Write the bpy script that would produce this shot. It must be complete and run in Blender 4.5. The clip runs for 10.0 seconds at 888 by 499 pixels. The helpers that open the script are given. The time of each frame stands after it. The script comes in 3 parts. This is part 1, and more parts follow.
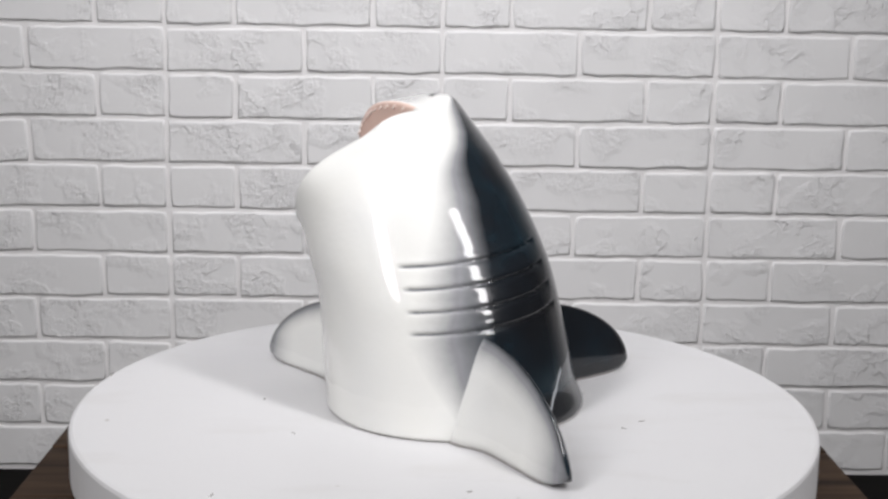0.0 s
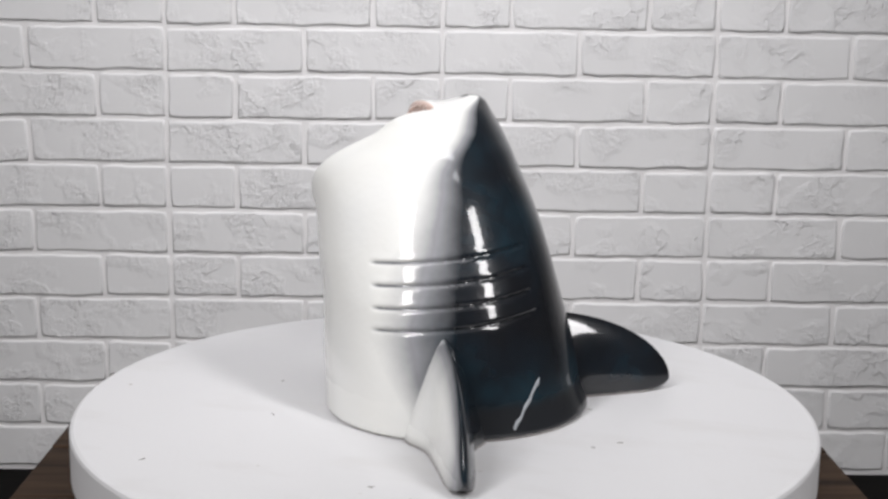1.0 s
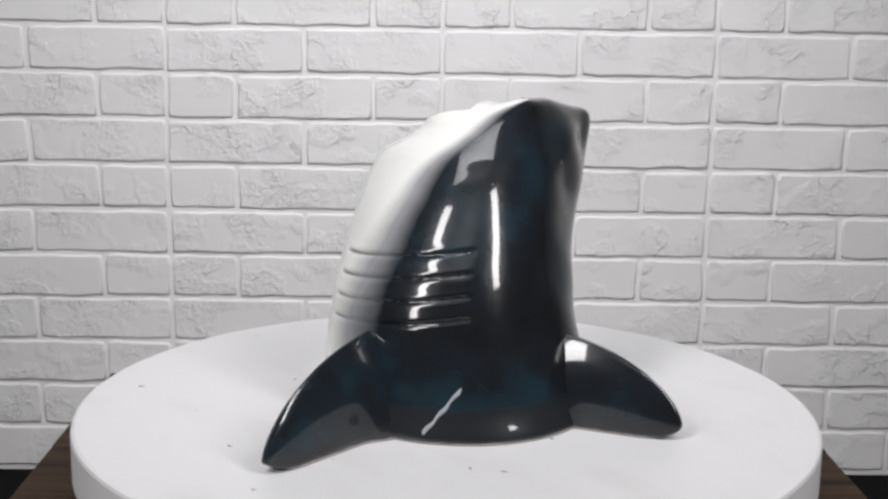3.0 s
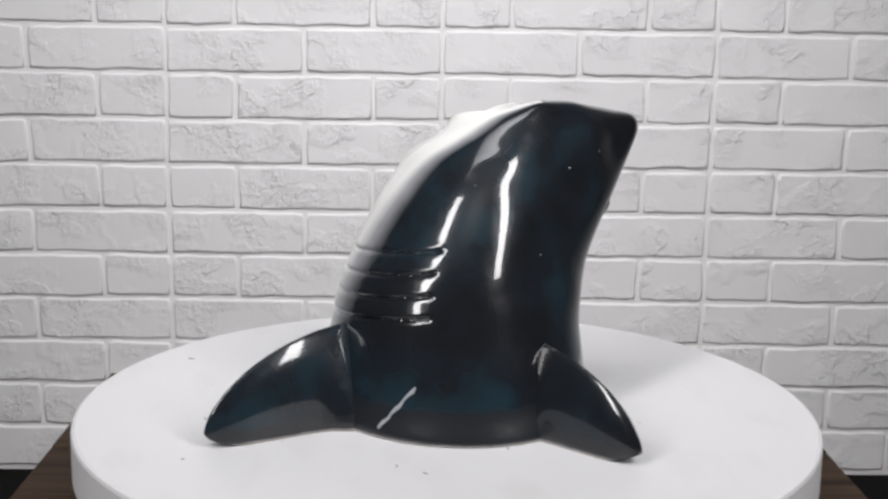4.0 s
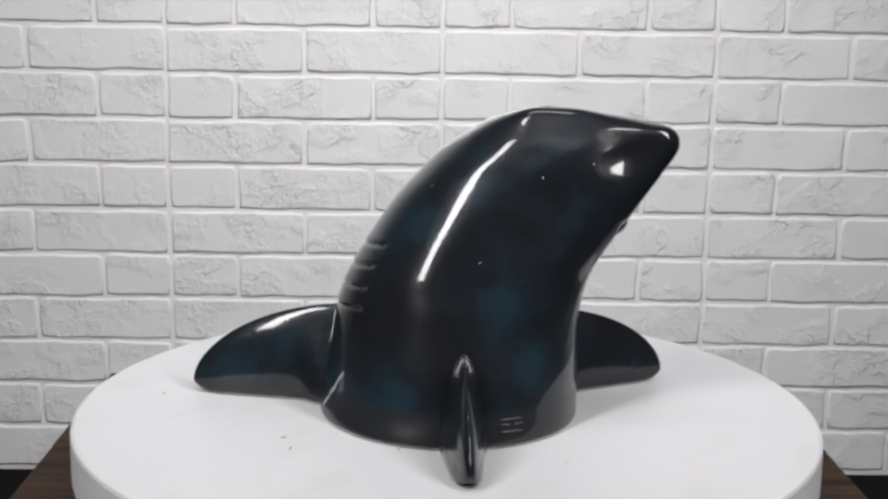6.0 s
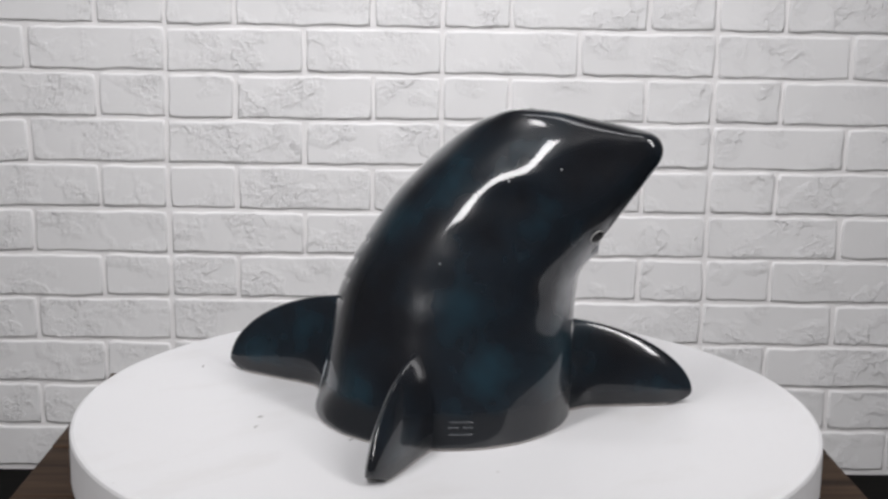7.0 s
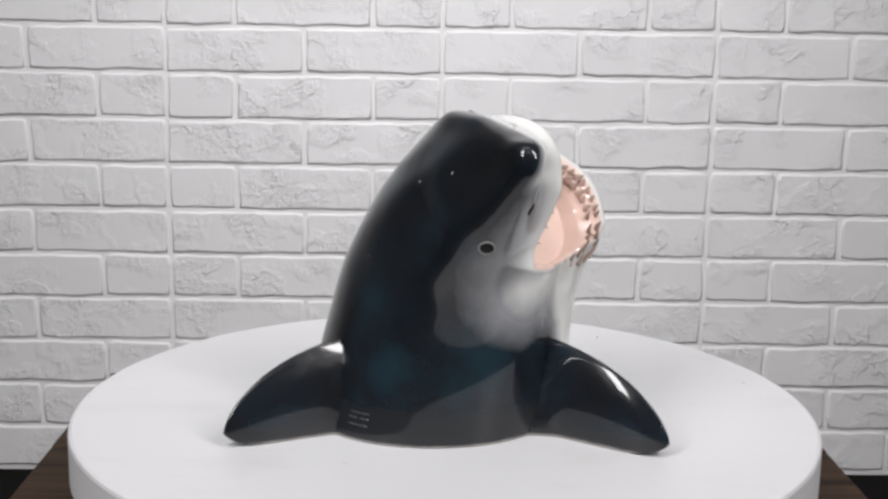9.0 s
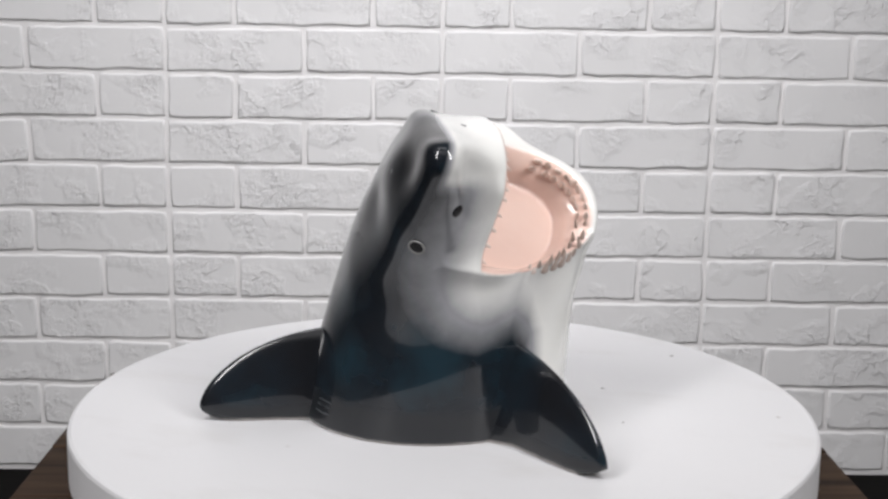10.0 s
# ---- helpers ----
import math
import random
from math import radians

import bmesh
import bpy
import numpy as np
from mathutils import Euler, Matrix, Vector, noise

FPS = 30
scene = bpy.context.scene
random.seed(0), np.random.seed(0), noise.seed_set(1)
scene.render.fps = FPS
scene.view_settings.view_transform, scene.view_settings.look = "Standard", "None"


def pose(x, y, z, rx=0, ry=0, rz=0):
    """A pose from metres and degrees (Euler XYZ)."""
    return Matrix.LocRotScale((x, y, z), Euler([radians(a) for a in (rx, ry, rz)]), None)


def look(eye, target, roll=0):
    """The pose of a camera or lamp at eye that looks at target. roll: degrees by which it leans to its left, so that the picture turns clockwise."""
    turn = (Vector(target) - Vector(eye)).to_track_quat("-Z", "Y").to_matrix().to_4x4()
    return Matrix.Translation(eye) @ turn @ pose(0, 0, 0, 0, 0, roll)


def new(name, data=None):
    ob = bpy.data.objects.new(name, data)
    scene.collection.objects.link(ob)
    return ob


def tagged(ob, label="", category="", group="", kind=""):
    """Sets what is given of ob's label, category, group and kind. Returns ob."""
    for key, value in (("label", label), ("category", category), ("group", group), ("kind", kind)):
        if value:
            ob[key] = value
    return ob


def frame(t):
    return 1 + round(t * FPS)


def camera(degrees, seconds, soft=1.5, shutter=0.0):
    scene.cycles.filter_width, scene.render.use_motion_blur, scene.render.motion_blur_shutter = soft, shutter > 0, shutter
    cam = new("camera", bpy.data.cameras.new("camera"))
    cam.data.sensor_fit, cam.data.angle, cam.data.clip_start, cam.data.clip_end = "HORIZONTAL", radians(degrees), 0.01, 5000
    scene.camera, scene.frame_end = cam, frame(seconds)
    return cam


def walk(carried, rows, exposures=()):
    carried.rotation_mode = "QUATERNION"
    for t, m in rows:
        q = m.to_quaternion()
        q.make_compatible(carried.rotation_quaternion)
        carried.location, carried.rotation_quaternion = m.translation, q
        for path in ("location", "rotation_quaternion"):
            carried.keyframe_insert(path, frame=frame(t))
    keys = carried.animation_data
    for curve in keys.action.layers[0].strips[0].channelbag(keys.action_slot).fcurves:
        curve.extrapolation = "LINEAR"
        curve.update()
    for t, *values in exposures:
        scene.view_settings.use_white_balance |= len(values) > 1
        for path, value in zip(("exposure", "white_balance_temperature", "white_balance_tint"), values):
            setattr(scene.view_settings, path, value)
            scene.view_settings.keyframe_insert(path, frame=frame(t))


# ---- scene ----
from mathutils.bvhtree import BVHTree

# World: turntable axis at x = y = 0, floor near z = 0, brick wall plane at y = WALL_Y.
SPIN = 19.858          # degrees a second, clockwise from above
TOP_Z = 0.4368         # upper face of the platter
TABLE_Z = 0.367        # upper face of the wooden table
WALL_Y = 0.9923
PLATTER_R = 0.30

# ---- camera ----
cam = camera(38.655, 10.0, soft=2.7)
EYE = Vector((-0.0257, -1.0043, 0.7651))
AIM = Vector((math.sin(0.02302) * math.cos(0.19641), math.cos(0.02302) * math.cos(0.19641), -math.sin(0.19641)))
STAND = look(EYE, EYE + AIM, 0.883)
walk(cam, [(0.0, STAND), (10.0, STAND)], exposures=[(0.0, 0.18), (2.5, 0.22), (4.5, 0.27), (10.0, 0.27)])

# ---- light ----
world = bpy.data.worlds.new("world")
scene.world = world
world.use_nodes = True
world.node_tree.nodes["Background"].inputs[0].default_value = (0.9, 0.93, 1.0, 1)
world.node_tree.nodes["Background"].inputs[1].default_value = 0.05


def area(name, eye, target, sx, sy, watts, color, spread=180):
    data = bpy.data.lights.new(name, "AREA")
    data.shape, data.size, data.size_y, data.energy, data.color = "RECTANGLE", sx, sy, watts, color
    data.spread = radians(spread)
    ob = new(name, data)
    ob.matrix_world = look(eye, target)
    return ob


area("softbox_light", (-0.80, -0.95, 1.60), (0, 0.1, 0.5), 0.20, 1.2, 6.3, (1.0, 0.98, 0.99), 110)
area("softbox_light", (0.90, -0.90, 1.60), (0, 0.1, 0.5), 0.20, 1.2, 6.3, (1.0, 0.98, 0.99), 110)
area("overhead_light", (-0.06, -0.05, 1.95), (-0.02, 0.99, 0.80), 0.7, 0.4, 4.25, (0.975, 0.968, 1.0), 100)
# added unseen fill, turned to the ceiling to brighten the whole room
area("added_bounce_fill", (0.0, -1.5, 1.95), (0, -1.3, 2.6), 0.6, 0.6, 10, (0.975, 0.968, 1.0))

# ---- materials ----


def material(name, color, rough=0.5, metal=0.0, coat=0.0):
    m = bpy.data.materials.new(name)
    m.use_nodes = True
    b = m.node_tree.nodes["Principled BSDF"]
    b.inputs["Base Color"].default_value = (*color, 1)
    b.inputs["Roughness"].default_value = rough
    b.inputs["Metallic"].default_value = metal
    b.inputs["Coat Weight"].default_value = coat
    b.inputs["Coat Roughness"].default_value = 0.06
    return m, m.node_tree, b


def node(nt, kind, **inputs):
    n = nt.nodes.new(kind)
    for k, val in inputs.items():
        n.inputs[k.replace("_", " ")].default_value = val
    return n


def coords(nt, out="Object", scale=(1, 1, 1)):
    tc = nt.nodes.new("ShaderNodeTexCoord")
    mp = node(nt, "ShaderNodeMapping", Scale=scale)
    nt.links.new(tc.outputs[out], mp.inputs["Vector"])
    return mp.outputs["Vector"]


def noise_node(nt, vec, scale, detail=4.0, rough=0.55):
    n = node(nt, "ShaderNodeTexNoise", Scale=scale, Detail=detail, Roughness=rough)
    nt.links.new(vec, n.inputs["Vector"])
    return n.outputs["Fac"]


def ramp(nt, fac, stops):
    n = nt.nodes.new("ShaderNodeValToRGB")
    els = n.color_ramp.elements
    while len(els) < len(stops):
        els.new(0.5)
    for e, (p, c) in zip(els, stops):
        e.position, e.color = p, (*c, 1)
    nt.links.new(fac, n.inputs["Fac"])
    return n.outputs["Color"]


def mixed(nt, fac, a, b, blend="MIX"):
    n = nt.nodes.new("ShaderNodeMix")
    n.data_type, n.blend_type = "RGBA", blend
    for sock, v in ((n.inputs[0], fac), (n.inputs[6], a), (n.inputs[7], b)):
        if isinstance(v, (int, float)):
            sock.default_value = v
        elif isinstance(v, tuple):
            sock.default_value = (*v, 1)
        else:
            nt.links.new(v, sock)
    return n.outputs[2]


def bump(nt, bsdf, height, strength, distance):
    n = node(nt, "ShaderNodeBump", Strength=strength, Distance=distance)
    nt.links.new(height, n.inputs["Height"])
    nt.links.new(n.outputs["Normal"], bsdf.inputs["Normal"])
    return n


def math_node(nt, op, a, b=0.0):
    n = nt.nodes.new("ShaderNodeMath")
    n.operation = op
    for sock, v in ((n.inputs[0], a), (n.inputs[1], b)):
        if isinstance(v, (int, float)):
            sock.default_value = v
        else:
            nt.links.new(v, sock)
    return n.outputs[0]


def brick_material():
    m, nt, b = material("white_painted_gypsum", (0.78, 0.775, 0.775), 0.55)
    vec = coords(nt)
    info = nt.nodes.new("ShaderNodeObjectInfo")
    off = nt.nodes.new("ShaderNodeVectorMath")
    off.operation = "MULTIPLY_ADD"
    off.inputs[1].default_value = (1, 1, 1)
    nt.links.new(vec, off.inputs[0])
    sc = nt.nodes.new("ShaderNodeVectorMath")
    sc.operation = "SCALE"
    nt.links.new(info.outputs["Random"], sc.inputs["Scale"])
    sc.inputs[0].default_value = (37, 11, 23)
    nt.links.new(sc.outputs[0], off.inputs[2])
    v = off.outputs[0]
    # torn clay: layers with broken edges and pits between smooth stretches
    patch = ramp(nt, noise_node(nt, v, 15, 2), [(0.44, (0.03, 0.03, 0.03)), (0.60, (1, 1, 1))])
    layer = ramp(nt, noise_node(nt, v, 30, 6, 0.62), [(0.455, (0, 0, 0)), (0.50, (0.75, 0.75, 0.75)), (0.56, (0.45, 0.45, 0.45))])
    wrinkle = ramp(nt, noise_node(nt, v, 85, 5, 0.6), [(0.38, (0, 0, 0)), (0.60, (1, 1, 1))])
    pits = ramp(nt, noise_node(nt, v, 190, 3, 0.6), [(0.40, (0, 0, 0)), (0.56, (1, 1, 1))])
    rough = math_node(nt, "ADD", math_node(nt, "MULTIPLY", wrinkle, 0.45), math_node(nt, "MULTIPLY", pits, 0.25))
    torn = math_node(nt, "MULTIPLY", patch, math_node(nt, "ADD", layer, rough))
    fine = noise_node(nt, v, 420, 3)
    h = math_node(nt, "ADD", torn, math_node(nt, "MULTIPLY", fine, 0.07))
    bump(nt, b, h, 0.95, 0.0016)
    tone = mixed(nt, noise_node(nt, v, 9, 3), (0.74, 0.735, 0.735), (0.82, 0.815, 0.815))
    nt.links.new(tone, b.inputs["Base Color"])
    return m


def mortar_material():
    m, nt, b = material("white_painted_mortar", (0.78, 0.77, 0.765), 0.7)
    vec = coords(nt)
    bump(nt, b, noise_node(nt, vec, 180, 5), 0.5, 0.0012)
    nt.links.new(mixed(nt, noise_node(nt, vec, 7, 3), (0.75, 0.735, 0.73), (0.82, 0.81, 0.805)), b.inputs["Base Color"])
    return m


def plaster_material(name, color):
    m, nt, b = material(name, color, 0.8)
    vec = coords(nt)
    bump(nt, b, noise_node(nt, vec, 90, 4), 0.3, 0.001)
    lo, hi = tuple(c * 0.94 for c in color), tuple(min(1, c * 1.04) for c in color)
    nt.links.new(mixed(nt, noise_node(nt, vec, 3, 3), lo, hi), b.inputs["Base Color"])
    return m


def platter_material():
    m, nt, b = material("white_lacquered_board", (0.8, 0.8, 0.81), 0.42)
    vec = coords(nt)
    specks = ramp(nt, noise_node(nt, vec, 46, 2, 0.4), [(0.775, (0, 0, 0)), (0.80, (1, 1, 1))])
    smear = ramp(nt, noise_node(nt, coords(nt, "Object", (1, 2.4, 1)), 9, 5), [(0.55, (0, 0, 0)), (0.8, (1, 1, 1))])
    base = mixed(nt, smear, (0.66, 0.66, 0.67), (0.61, 0.605, 0.605))
    base = mixed(nt, specks, base, (0.42, 0.40, 0.38))
    nt.links.new(base, b.inputs["Base Color"])
    r = nt.nodes.new("ShaderNodeMapRange")
    r.inputs[3].default_value, r.inputs[4].default_value = 0.36, 0.5
    nt.links.new(noise_node(nt, vec, 14, 4), r.inputs[0])
    nt.links.new(r.outputs[0], b.inputs["Roughness"])
    bump(nt, b, noise_node(nt, vec, 240, 3), 0.08, 0.0006)
    return m


def wood_material(name, dark, light, gloss):
    m, nt, b = material(name, light, 0.62)
    b.inputs["Specular IOR Level"].default_value = gloss
    info = nt.nodes.new("ShaderNodeObjectInfo")
    vec = coords(nt, "Object", (1.2, 22, 22))
    add = nt.nodes.new("ShaderNodeVectorMath")
    nt.links.new(vec, add.inputs[0])
    sc = nt.nodes.new("ShaderNodeVectorMath")
    sc.operation = "SCALE"
    sc.inputs[0].default_value = (9, 31, 17)
    nt.links.new(info.outputs["Random"], sc.inputs["Scale"])
    nt.links.new(sc.outputs[0], add.inputs[1])
    g = noise_node(nt, add.outputs[0], 3.0, 7, 0.62)
    nt.links.new(ramp(nt, g, [(0.3, dark), (0.52, tuple((a + c) / 2 for a, c in zip(dark, light))), (0.72, light)]), b.inputs["Base Color"])
    bump(nt, b, g, 0.25, 0.0008)
    return m


def shark_material():
    m, nt, b = material("glazed_shark_ceramic", (0.5, 0.5, 0.5), 0.26, 0.0, 0.78)
    b.inputs["Coat Roughness"].default_value = 0.05
    b.inputs["Specular IOR Level"].default_value = 0.15
    vec = coords(nt)
    att = nt.nodes.new("ShaderNodeAttribute")
    att.attribute_name = "dark_glaze"
    dark = att.outputs["Fac"]
    spray = math_node(nt, "SUBTRACT", noise_node(nt, vec, 34, 4, 0.6), 0.5)
    edge = math_node(nt, "ADD", dark, math_node(nt, "MULTIPLY", math_node(nt, "MULTIPLY", spray, 0.9), math_node(nt, "MULTIPLY", dark, math_node(nt, "SUBTRACT", 1.0, dark))))
    mott = noise_node(nt, vec, 16, 3)
    black = ramp(nt, mott, [(0.38, (0.009, 0.0098, 0.012)), (0.52, (0.010, 0.0135, 0.018)), (0.70, (0.012, 0.026, 0.036))])
    # the platter's reflection near the foot, painted in as a paler, rougher band
    band = nt.nodes.new("ShaderNodeAttribute")
    band.attribute_name = "foot_reflection"
    footfac = math_node(nt, "ADD", band.outputs["Fac"], math_node(nt, "MULTIPLY", math_node(nt, "SUBTRACT", noise_node(nt, vec, 60, 4), 0.5), 0.5))
    foot = ramp(nt, footfac, [(0.38, (0, 0, 0)), (0.72, (1, 1, 1))])
    black = mixed(nt, foot, black, (0.015, 0.0165, 0.019))
    cream = mixed(nt, noise_node(nt, vec, 12, 3), (0.81, 0.805, 0.76), (0.77, 0.78, 0.78))
    grey = mixed(nt, ramp(nt, edge, [(0.04, (0, 0, 0)), (0.42, (1, 1, 1))]), cream, (0.27, 0.275, 0.29))
    full = mixed(nt, ramp(nt, edge, [(0.46, (0, 0, 0)), (0.82, (1, 1, 1))]), grey, black)
    gum = nt.nodes.new("ShaderNodeAttribute")
    gum.attribute_name = "gum"
    pink = mixed(nt, noise_node(nt, vec, 26, 3), (0.86, 0.67, 0.59), (0.80, 0.57, 0.49))
    full = mixed(nt, gum.outputs["Fac"], full, pink)
    sep = nt.nodes.new("ShaderNodeSeparateXYZ")
    nt.links.new(vec, sep.inputs[0])
    # unglazed ring on which it stands
    ring = ramp(nt, math_node(nt, "ADD", math_node(nt, "MULTIPLY", sep.outputs["Z"], 100.0), math_node(nt, "MULTIPLY", noise_node(nt, vec, 110, 3), 0.16)), [(0.20, (1, 1, 1)), (0.34, (0, 0, 0))])
    full = mixed(nt, ring, full, (0.42, 0.39, 0.37))
    nt.links.new(full, b.inputs["Base Color"])
    rr = mixed(nt, foot, (0.24, 0.24, 0.24), (0.36, 0.36, 0.36))
    nt.links.new(rr, b.inputs["Roughness"])
    wav = math_node(nt, "ADD", noise_node(nt, vec, 45, 2), math_node(nt, "MULTIPLY", noise_node(nt, vec, 300, 3), 0.14))
    bump(nt, b, wav, 0.34, 0.0016)
    return m


def speckled(name, a, c, scale, rough, coat=0.0):
    m, nt, b = material(name, a, rough, 0.0, coat)
    vec = coords(nt)
    nt.links.new(mixed(nt, noise_node(nt, vec, scale, 4), a, c), b.inputs["Base Color"])
    bump(nt, b, noise_node(nt, vec, scale * 4, 3), 0.15, 0.0008)
    return m


BRICK = brick_material()
MORTAR = mortar_material()
PLASTER = plaster_material("grey_plaster", (0.24, 0.23, 0.22))
CEILING = plaster_material("white_ceiling_paint", (0.55, 0.55, 0.54))
PLATTER = platter_material()
WALNUT = wood_material("dark_walnut", (0.014, 0.009, 0.006), (0.085, 0.052, 0.033), 0.10)
FLOORWOOD = wood_material("black_floor_board", (0.003, 0.003, 0.003), (0.009, 0.008, 0.007), 0.04)
SHARK = shark_material()
TOOTH = speckled("brown_tooth_glaze", (0.60, 0.49, 0.43), (0.28, 0.20, 0.16), 150, 0.3, 0.3)
TOOTH_PALE = speckled("pale_tooth_glaze", (0.84, 0.74, 0.68), (0.64, 0.50, 0.44), 130, 0.3, 0.3)
# black of the eyes, and the painted shade of the nostril holes
EYE_AND_HOLE_BLACK = speckled("black_eye_and_hole_shade", (0.006, 0.006, 0.007), (0.012, 0.011, 0.012), 90, 0.4, 0.0)
EYE_AND_HOLE_BLACK.node_tree.nodes["Principled BSDF"].inputs["Specular IOR Level"].default_value = 0.15
EYE_RING = speckled("grey_eye_ring", (0.30, 0.30, 0.29), (0.20, 0.20, 0.20), 90, 0.25, 0.3)
SCRATCH = speckled("pale_bare_ceramic", (0.34, 0.36, 0.38), (0.26, 0.28, 0.30), 140, 0.5)
SPECK = speckled("pale_chip", (0.55, 0.56, 0.55), (0.45, 0.46, 0.46), 300, 0.5)
STAMP = speckled("raised_stamp_glaze", (0.03, 0.034, 0.04), (0.06, 0.065, 0.07), 120, 0.25)
DIRT = speckled("grey_dirt", (0.16, 0.15, 0.14), (0.26, 0.25, 0.24), 200, 0.8)
BASE_DARK = speckled("black_plastic", (0.012, 0.012, 0.013), (0.02, 0.02, 0.021), 60, 0.4)

# ---- builders ----


def mesh_object(name, verts, faces, mat, parent=None, label="", smooth=False):
    me = bpy.data.meshes.new(name)
    me.from_pydata([tuple(p) for p in verts], [], [tuple(f) for f in faces])
    me.materials.append(mat)
    if smooth:
        me.polygons.foreach_set("use_smooth", [True] * len(me.polygons))
    me.update()
    ob = new(name, me)
    ob.parent = parent
    return tagged(ob, label)


def part(name, bm, mat, parent=None, label="", smooth=False):
    me = bpy.data.meshes.new(name)
    bm.to_mesh(me)
    bm.free()
    me.materials.append(mat)
    if smooth:
        me.polygons.foreach_set("use_smooth", [True] * len(me.polygons))
    ob = new(name, me)
    ob.parent = parent
    return tagged(ob, label)


def box(x0, x1, y0, y1, z0, z1, bevel=0.0):
    bm = bmesh.new()
    bmesh.ops.create_cube(bm, size=1)
    bmesh.ops.scale(bm, vec=(x1 - x0, y1 - y0, z1 - z0), verts=bm.verts)
    bmesh.ops.translate(bm, vec=((x0 + x1) / 2, (y0 + y1) / 2, (z0 + z1) / 2), verts=bm.verts)
    if bevel:
        bmesh.ops.bevel(bm, geom=bm.edges[:], offset=bevel, segments=2, affect="EDGES", profile=0.5)
    return bm


def lathe(profile, n=96):
    """Spins (radius, z) pairs round the z axis; both ends are closed by caps."""
    bm = bmesh.new()
    rings = [[bm.verts.new((r * math.cos(2 * math.pi * i / n), r * math.sin(2 * math.pi * i / n), z)) for i in range(n)] for r, z in profile]
    for a, b in zip(rings, rings[1:]):
        for i in range(n):
            bm.faces.new((a[i], a[(i + 1) % n], b[(i + 1) % n], b[i]))
    bm.faces.new(rings[0][::-1])
    bm.faces.new(rings[-1])
    return bm


# ---- room ----
FLOOR_Z = -0.006
floor = part("floor", box(-2.4, 2.4, -3.0, WALL_Y + 0.1, FLOOR_Z - 0.1, FLOOR_Z - 0.004), FLOORWOOD)
tagged(floor, "very dark wooden floor below the white brick wall", "floor", kind="structure")
wall_north = part("wall_north", box(-2.4, 2.4, WALL_Y, WALL_Y + 0.12, FLOOR_Z - 0.1, 2.6), MORTAR)
tagged(wall_north, "white painted wall of rough decorative bricks", "wall", kind="structure")
for nm, b in (("wall_south", (-2.4, 2.4, -3.12, -3.0)), ("wall_east", (2.4, 2.52, -3.12, WALL_Y + 0.12)), ("wall_west", (-2.52, -2.4, -3.12, WALL_Y + 0.12))):
    tagged(part(nm, box(*b, FLOOR_Z - 0.1, 2.6), PLASTER), "plain grey plastered wall of the room", "wall", kind="structure")
tagged(part("ceiling", box(-2.52, 2.52, -3.12, WALL_Y + 0.12, 2.6, 2.7), CEILING), "plain white painted ceiling", "ceiling", kind="structure")

# ---- table ----


def coffee_table():
    table = new("wooden_table")
    table.location = (0, -0.02, FLOOR_Z)
    tagged(table, "dark stained wooden table under the white turntable", "table")
    hx, y0, y1, zt = 0.349, -0.36, 0.325, TABLE_Z - FLOOR_Z
    w = (y1 - y0) / 6
    for i in range(6):
        part("plank", box(-hx, hx, y0 + i * w + 0.0008, y0 + (i + 1) * w - 0.0008, zt - 0.028, zt - (i % 2) * 0.0006, 0.0015), WALNUT, table)
    for sx in (-1, 1):
        for yy in (y0 + 0.03, y1 - 0.075):
            part("leg", box(sx * (hx - 0.04) - 0.0225, sx * (hx - 0.04) + 0.0225, yy, yy + 0.045, 0, zt - 0.028, 0.003), WALNUT, table)
    for sx in (-1, 1):
        part("apron", box(sx * (hx - 0.04) - 0.01, sx * (hx - 0.04) + 0.01, y0 + 0.075, y1 - 0.075, zt - 0.09, zt - 0.028, 0.002), WALNUT, table)
    for yy in (y0 + 0.05, y1 - 0.06):
        part("apron", box(-hx + 0.0625, hx - 0.0625, yy, yy + 0.02, zt - 0.09, zt - 0.028, 0.002), WALNUT, table)
    return table


coffee_table()

# ---- turntable ----
turntable = new("turntable")
turntable.location = (0, 0, TABLE_Z)
tagged(turntable, "round white display turntable on a dark wooden table", "turntable")
part("base", lathe([(0.15, 0), (0.153, 0.003), (0.153, 0.02), (0.148, 0.024), (0.06, 0.024), (0.06, 0.0298)]), BASE_DARK, turntable, "black turntable base", True)
H = TOP_Z - TABLE_Z
platter = part("platter", lathe([(0.29, H - 0.040), (PLATTER_R - 0.0025, H - 0.040), (PLATTER_R, H - 0.038), (PLATTER_R, H - 0.0035), (PLATTER_R - 0.001, H - 0.0012), (PLATTER_R - 0.0035, H)], 256), PLATTER, turntable)



def scuff(x, y, length, turn):
    """A thin dark sliver of dirt that lies on the platter."""
    bm = bmesh.new()
    n = 8
    ring = [bm.verts.new((length * 0.5 * math.cos(2 * math.pi * i / n), 0.0007 * math.sin(2 * math.pi * i / n) + 0.0006 * math.cos(4 * math.pi * i / n), H)) for i in range(n)]
    top = [bm.verts.new((v.co.x * 0.8, v.co.y * 0.6, H + 0.0004)) for v in ring]
    for i in range(n):
        bm.faces.new((ring[i], ring[(i + 1) % n], top[(i + 1) % n], top[i]))
    bm.faces.new(top)
    bmesh.ops.rotate(bm, verts=bm.verts, cent=(0, 0, 0), matrix=Matrix.Rotation(radians(turn), 3, "Z"))
    bmesh.ops.translate(bm, verts=bm.verts, vec=(x, y, 0))
    return part("scuff_mark", bm, DIRT, platter, "small grey scuff")


